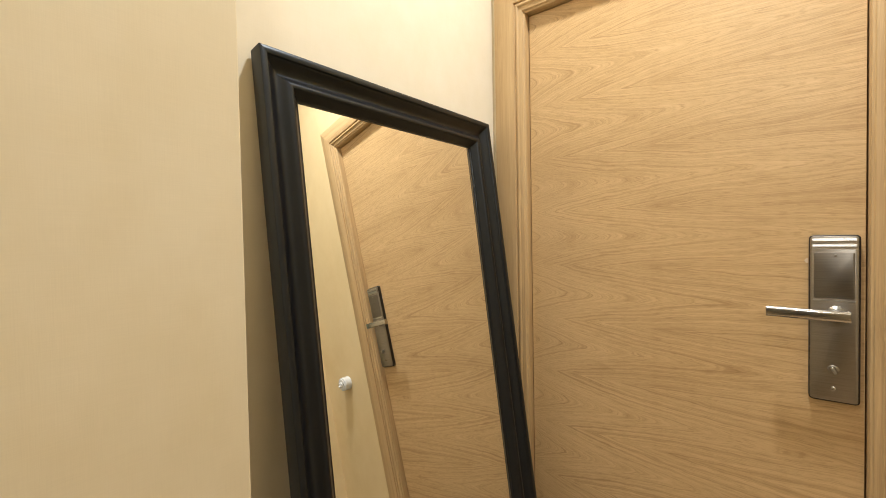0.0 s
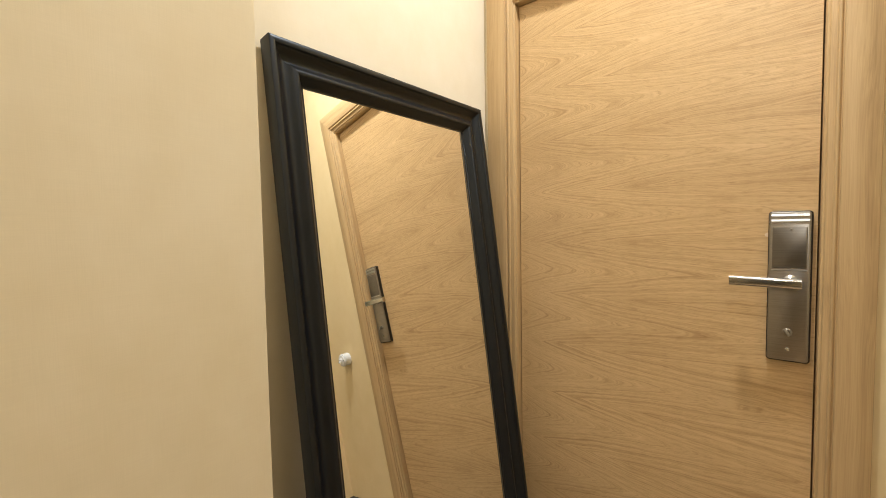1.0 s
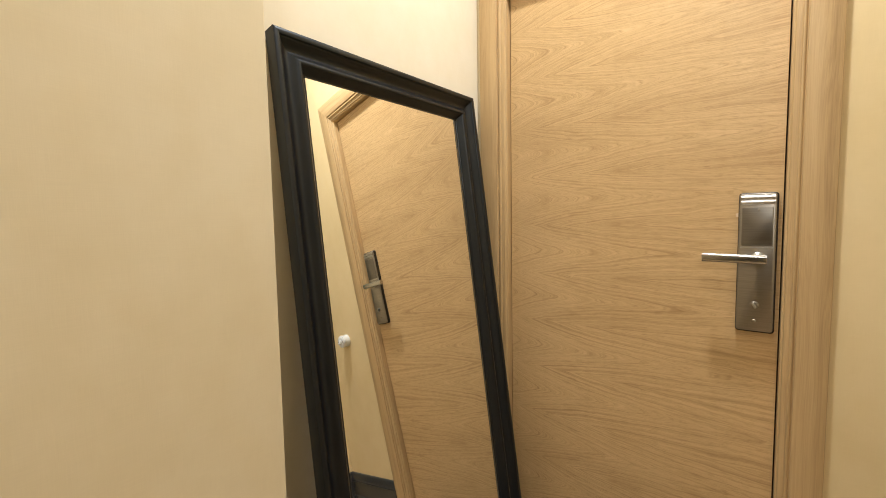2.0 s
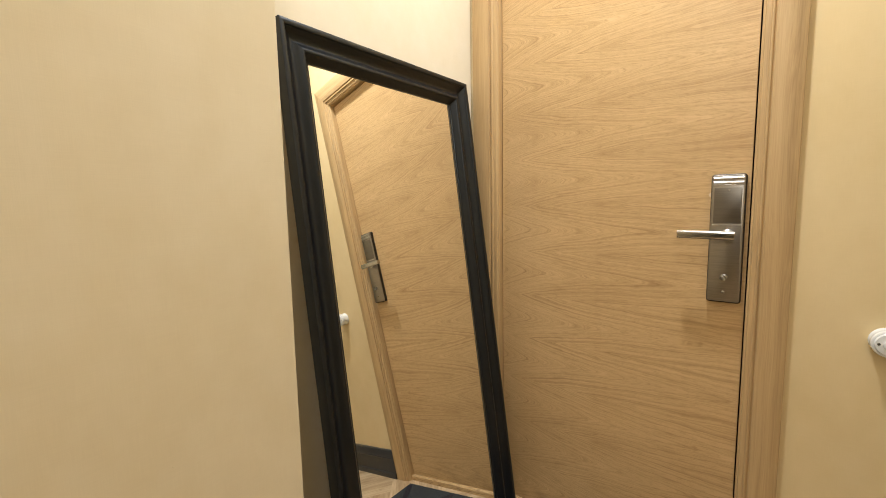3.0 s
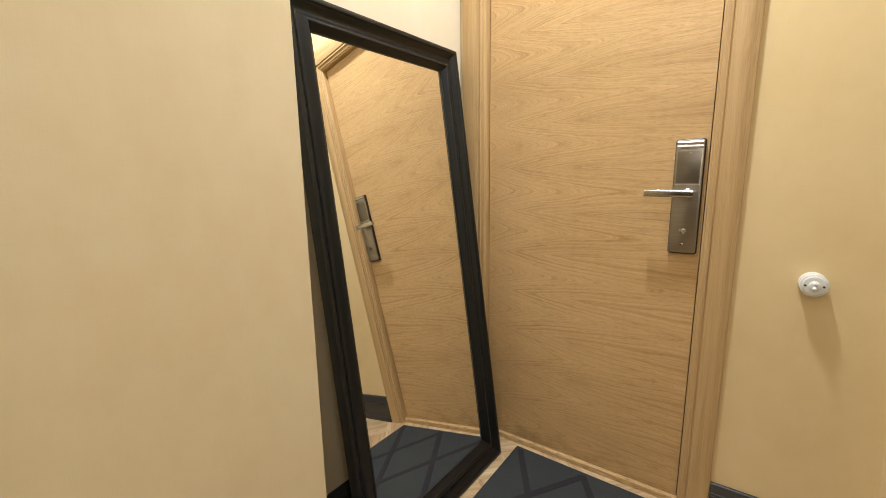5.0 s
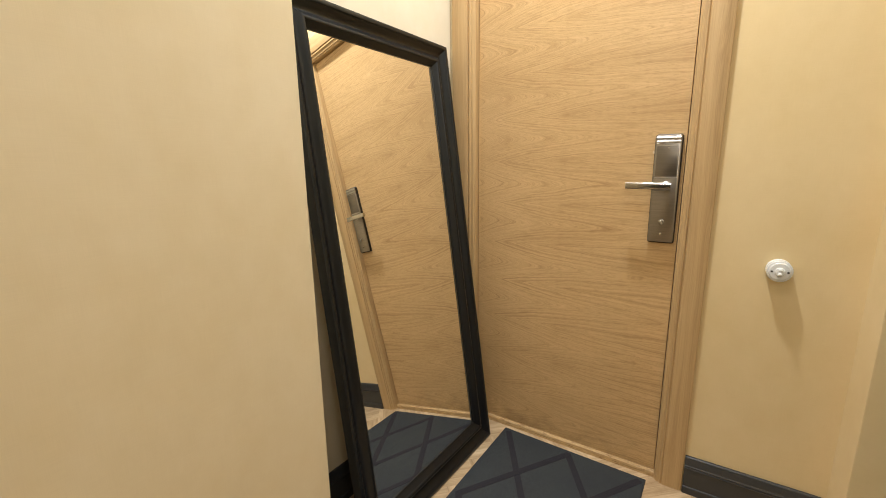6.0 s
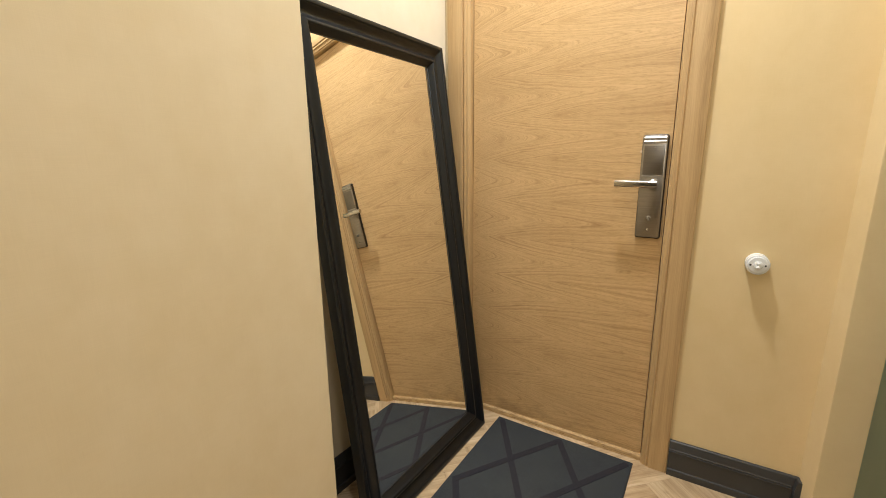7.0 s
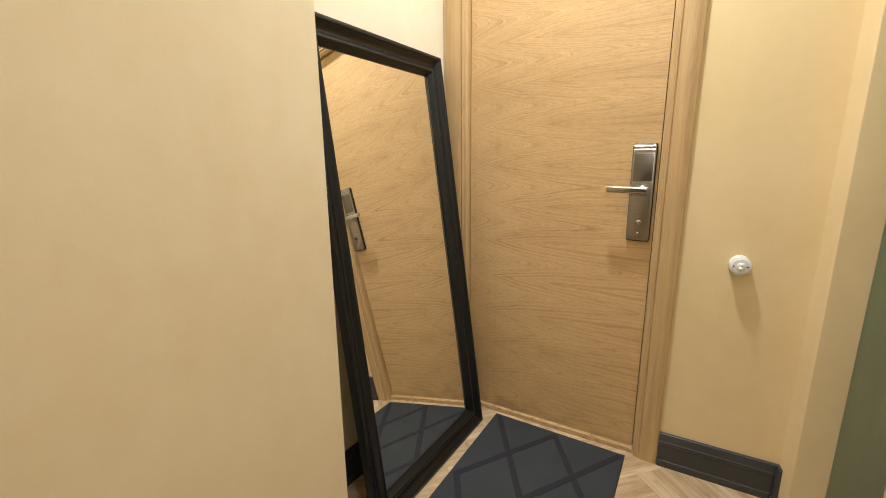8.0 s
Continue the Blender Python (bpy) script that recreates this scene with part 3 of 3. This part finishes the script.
bmesh.ops.translate(bm, vec=(0, 0, MH - 0.0650), verts=bm.verts)
part("scuff", bm, SCUFF, mirror, "pale scuff on the frame moulding")
bm = bmesh.new()
box(bm, (0.074, GLASS_D - 0.004, 0.074), (MW - 0.074, GLASS_D, MH - 0.074))
part("mirror_glass", bm, MIRROR, mirror, "clear silvered mirror glass")
bm = bmesh.new()
box(bm, (0.070, 0.002, 0.070), (MW - 0.070, GLASS_D - 0.0045, MH - 0.070))
part("back_panel", bm, BACKING, mirror, "brown fibreboard back panel")

# ---- light switch on the wall ----
switch = tagged(new("light_switch"), "round white ceramic retro toggle light switch on the wall", "light switch")
switch.matrix_world = Matrix.Translation((1.0475, WALL_Y, 0.8610)) @ Matrix.Rotation(radians(90), 4, "X")
I4 = Matrix.Identity(4)
bm = bmesh.new()
lathe(bm, [(0.0310, 0.0), (0.0319, 0.001), (0.0319, 0.004), (0.0312, 0.005), (0.0312, 0.026), (0.0319, 0.028)], I4, 56)
part("base", bm, CERAMIC, switch, smooth=35)
bm = bmesh.new()
lathe(bm, [(0.0311, 0.0275), (0.0322, 0.0285), (0.0322, 0.0335), (0.0314, 0.0362), (0.0296, 0.0376), (0.0272, 0.0378), (0.0266, 0.0384), (0.0262, 0.0402), (0.0246, 0.0416), (0.0140, 0.0424), (0.0136, 0.0430)], I4, 56)
cover = part("cover", bm, CERAMIC, switch, smooth=35)
for sx in (-0.0195, 0.0195):
    bm = bmesh.new()
    lathe(bm, [(0.0030, 0.0405), (0.0030, 0.0424), (0.0020, 0.0430)], Matrix.Translation((sx, 0, 0)), 18)
    part("screw", bm, SLOT, cover, "dark slotted screw", 40)
bm = bmesh.new()
lathe(bm, [(0.0128, 0.0420), (0.0128, 0.0440), (0.0118, 0.0462), (0.0092, 0.0472), (0.0062, 0.0476)], I4, 36)
part("collar", bm, CERAMIC, switch, smooth=35)
bm = bmesh.new()
lathe(bm, [(0.0052, -0.004), (0.0052, 0.004), (0.0044, 0.0060), (0.0043, 0.0090), (0.0050, 0.0110), (0.0060, 0.0128), (0.0062, 0.0145), (0.0054, 0.0160), (0.0034, 0.0168)], Matrix.Translation((0, 0.001, 0.0430)) @ Matrix.Rotation(radians(-4), 4, "Z") @ Matrix.Rotation(radians(38), 4, "X"), 28)
part("knob", bm, CERAMIC, switch, "white ceramic toggle pointing down", 50)
bm = bmesh.new()
box(bm, (-0.0048, 0.0018, 0.0455), (0.0048, 0.0092, 0.0515), 0.0016, 2)
part("hub", bm, CERAMIC, switch, smooth=50)

# ---- frosted glass door in the side opening ----
door_2 = tagged(new("door_2"), "greenish frosted glass door set back in a plain reveal", "glass door", kind="structure")
bm = bmesh.new()
box(bm, (GLASS_X, NICHE_Y - GLASS_L + 0.025, 0.012), (GLASS_X + 0.010, NICHE_Y - 0.003, 2.085), 0.0012, 2)
part("pane", bm, GREEN_GLASS, door_2, "frosted green glass pane")
bm = bmesh.new()
box(bm, (GLASS_X - 0.006, NICHE_Y - GLASS_L + 0.001, 0.0), (GLASS_X + 0.020, NICHE_Y - GLASS_L + 0.025, 2.097), 0.001, 1)
part("channel", bm, LINING, door_2, "slim beige jamb bead")

# ---- door mat ----
MX0, MX1, MY0, MY1 = 0.1640, 0.7500, -0.930, -0.0370
doormat = tagged(new("doormat"), "dark blue-grey doormat with a darker diamond lattice pattern", "doormat")
bm = bmesh.new()
box(bm, (MX0, MY0, 0.0005), (MX1, MY1, 0.0045), 0.0015, 2)
part("backing", bm, MAT_EDGE, doormat, "thin black rubber backing")
bm = bmesh.new()
box(bm, (MX0 + 0.004, MY0 + 0.004, 0.0045), (MX1 - 0.004, MY1 - 0.004, 0.0066), 0.0010, 2)
part("carpet_top", bm, MAT_PILE, doormat, "short blue-grey pile")


def strip(bm, a, b, half, z0, z1):
    a, b = Vector((*a, 0)), Vector((*b, 0))
    d = (b - a).normalized()
    n = Vector((-d.y, d.x, 0)) * half
    a, b = a - d * half * 0.6, b + d * half * 0.6
    quad = [a + n, a - n, b - n, b + n]
    lo = [bm.verts.new((v.x, v.y, z0)) for v in quad]
    hi = [bm.verts.new((v.x, v.y, z1)) for v in quad]
    for i in range(4):
        j = (i + 1) % 4
        bm.faces.new((lo[i], lo[j], hi[j], hi[i]))
    bm.faces.new(hi)
    bm.faces.new(lo[::-1])


# lattice: nodes every 0.133 m across and 0.212 m along, bands turning back at the border
GX, GY, X0, Y0 = 0.1335, 0.2110, 0.1930, -0.0640
for tilt in (0, 1):
    for row in range(4):
        for col in range(4):
            a = (X0 + GX * col, Y0 - GY * row)
            b = (X0 + GX * (col + 1), Y0 - GY * (row + 1))
            if (row + col) % 2 != tilt:
                continue
            bm = bmesh.new()
            if tilt:
                a, b = (b[0], a[1]), (a[0], b[1])
            strip(bm, a, b, 0.0125, 0.0050, 0.0070 + 0.00004 * (tilt * 16 + row * 4 + col))
            part("pattern_band", bm, MAT_LINE, doormat)

doormat.matrix_world = Matrix.Translation((MX0, MY1, 0)) @ Matrix.Rotation(radians(-1.3), 4, "Z") @ Matrix.Translation((-MX0, -MY1, 0))

# ---- floor: herringbone oak planks over a dark screed ----
floor = tagged(new("floor"), "pale oak herringbone parquet floor", "floor", kind="structure")
bm = bmesh.new()
box(bm, (RECESS_X - T, BACK_Y - T, -0.10), (RIGHT_X + T + 1.0, WALL_Y + T, -0.0020))
box(bm, (RECESS_X - 0.3 - T, ROOM_Y - T, -0.10), (2.0 + T, BACK_Y - T, -0.0020))
part("bed", bm, BED, floor, "brown joint bed below the planks")
PL, PW = 0.480, 0.120
bm = bmesh.new()
box(bm, (0, 0, -0.012), (PL - 0.0005, PW - 0.0005, 0.0), 0.0004, 1)
plank_mesh = finish("plank", bm, PLANK)
LOW_X, HIGH_X, LOW_Y, HIGH_Y = RECESS_X - 0.04, GLASS_X + 0.10, BACK_Y - 0.04, 0.06
for i in range(-40, 41):
    for j in range(-16, 17):
        for across in (0, 1):
            # pairs of planks at right angles, stepped by one width
            m = Matrix.Translation((i * PW + j * PL, i * PW - j * PL, 0))
            if across:
                m = m @ Matrix.Translation((PW, PW, 0)) @ Matrix.Rotation(radians(90), 4, "Z")
            m = Matrix.Translation((0.55, -0.9, 0)) @ Matrix.Rotation(radians(45), 4, "Z") @ m
            ends = [m @ Vector((x, y, 0)) for x in (0, PL) for y in (0, PW)]
            xs, ys = [p.x for p in ends], [p.y for p in ends]
            if max(xs) < LOW_X or min(xs) > HIGH_X or max(ys) < LOW_Y or min(ys) > HIGH_Y:
                continue
            data = plank_mesh
            if min(xs) < LOW_X or max(xs) > HIGH_X or min(ys) < LOW_Y or max(ys) > HIGH_Y:
                # cut to the room, below the walls
                bm = bmesh.new()
                bm.from_mesh(plank_mesh)
                inv = m.inverted()
                for co, no in (((LOW_X, 0, 0), (-1, 0, 0)), ((HIGH_X, 0, 0), (1, 0, 0)), ((0, LOW_Y, 0), (0, -1, 0)), ((0, HIGH_Y, 0), (0, 1, 0))):
                    bmesh.ops.bisect_plane(bm, geom=bm.verts[:] + bm.edges[:] + bm.faces[:], plane_co=inv @ Vector(co),
                                           plane_no=inv.to_3x3() @ Vector(no), clear_outer=True)
                if len(bm.faces) == 0:
                    bm.free()
                    continue
                data = finish("plank", bm, PLANK)
            ob = new("plank", data)
            ob.parent = floor
            ob.matrix_world = m
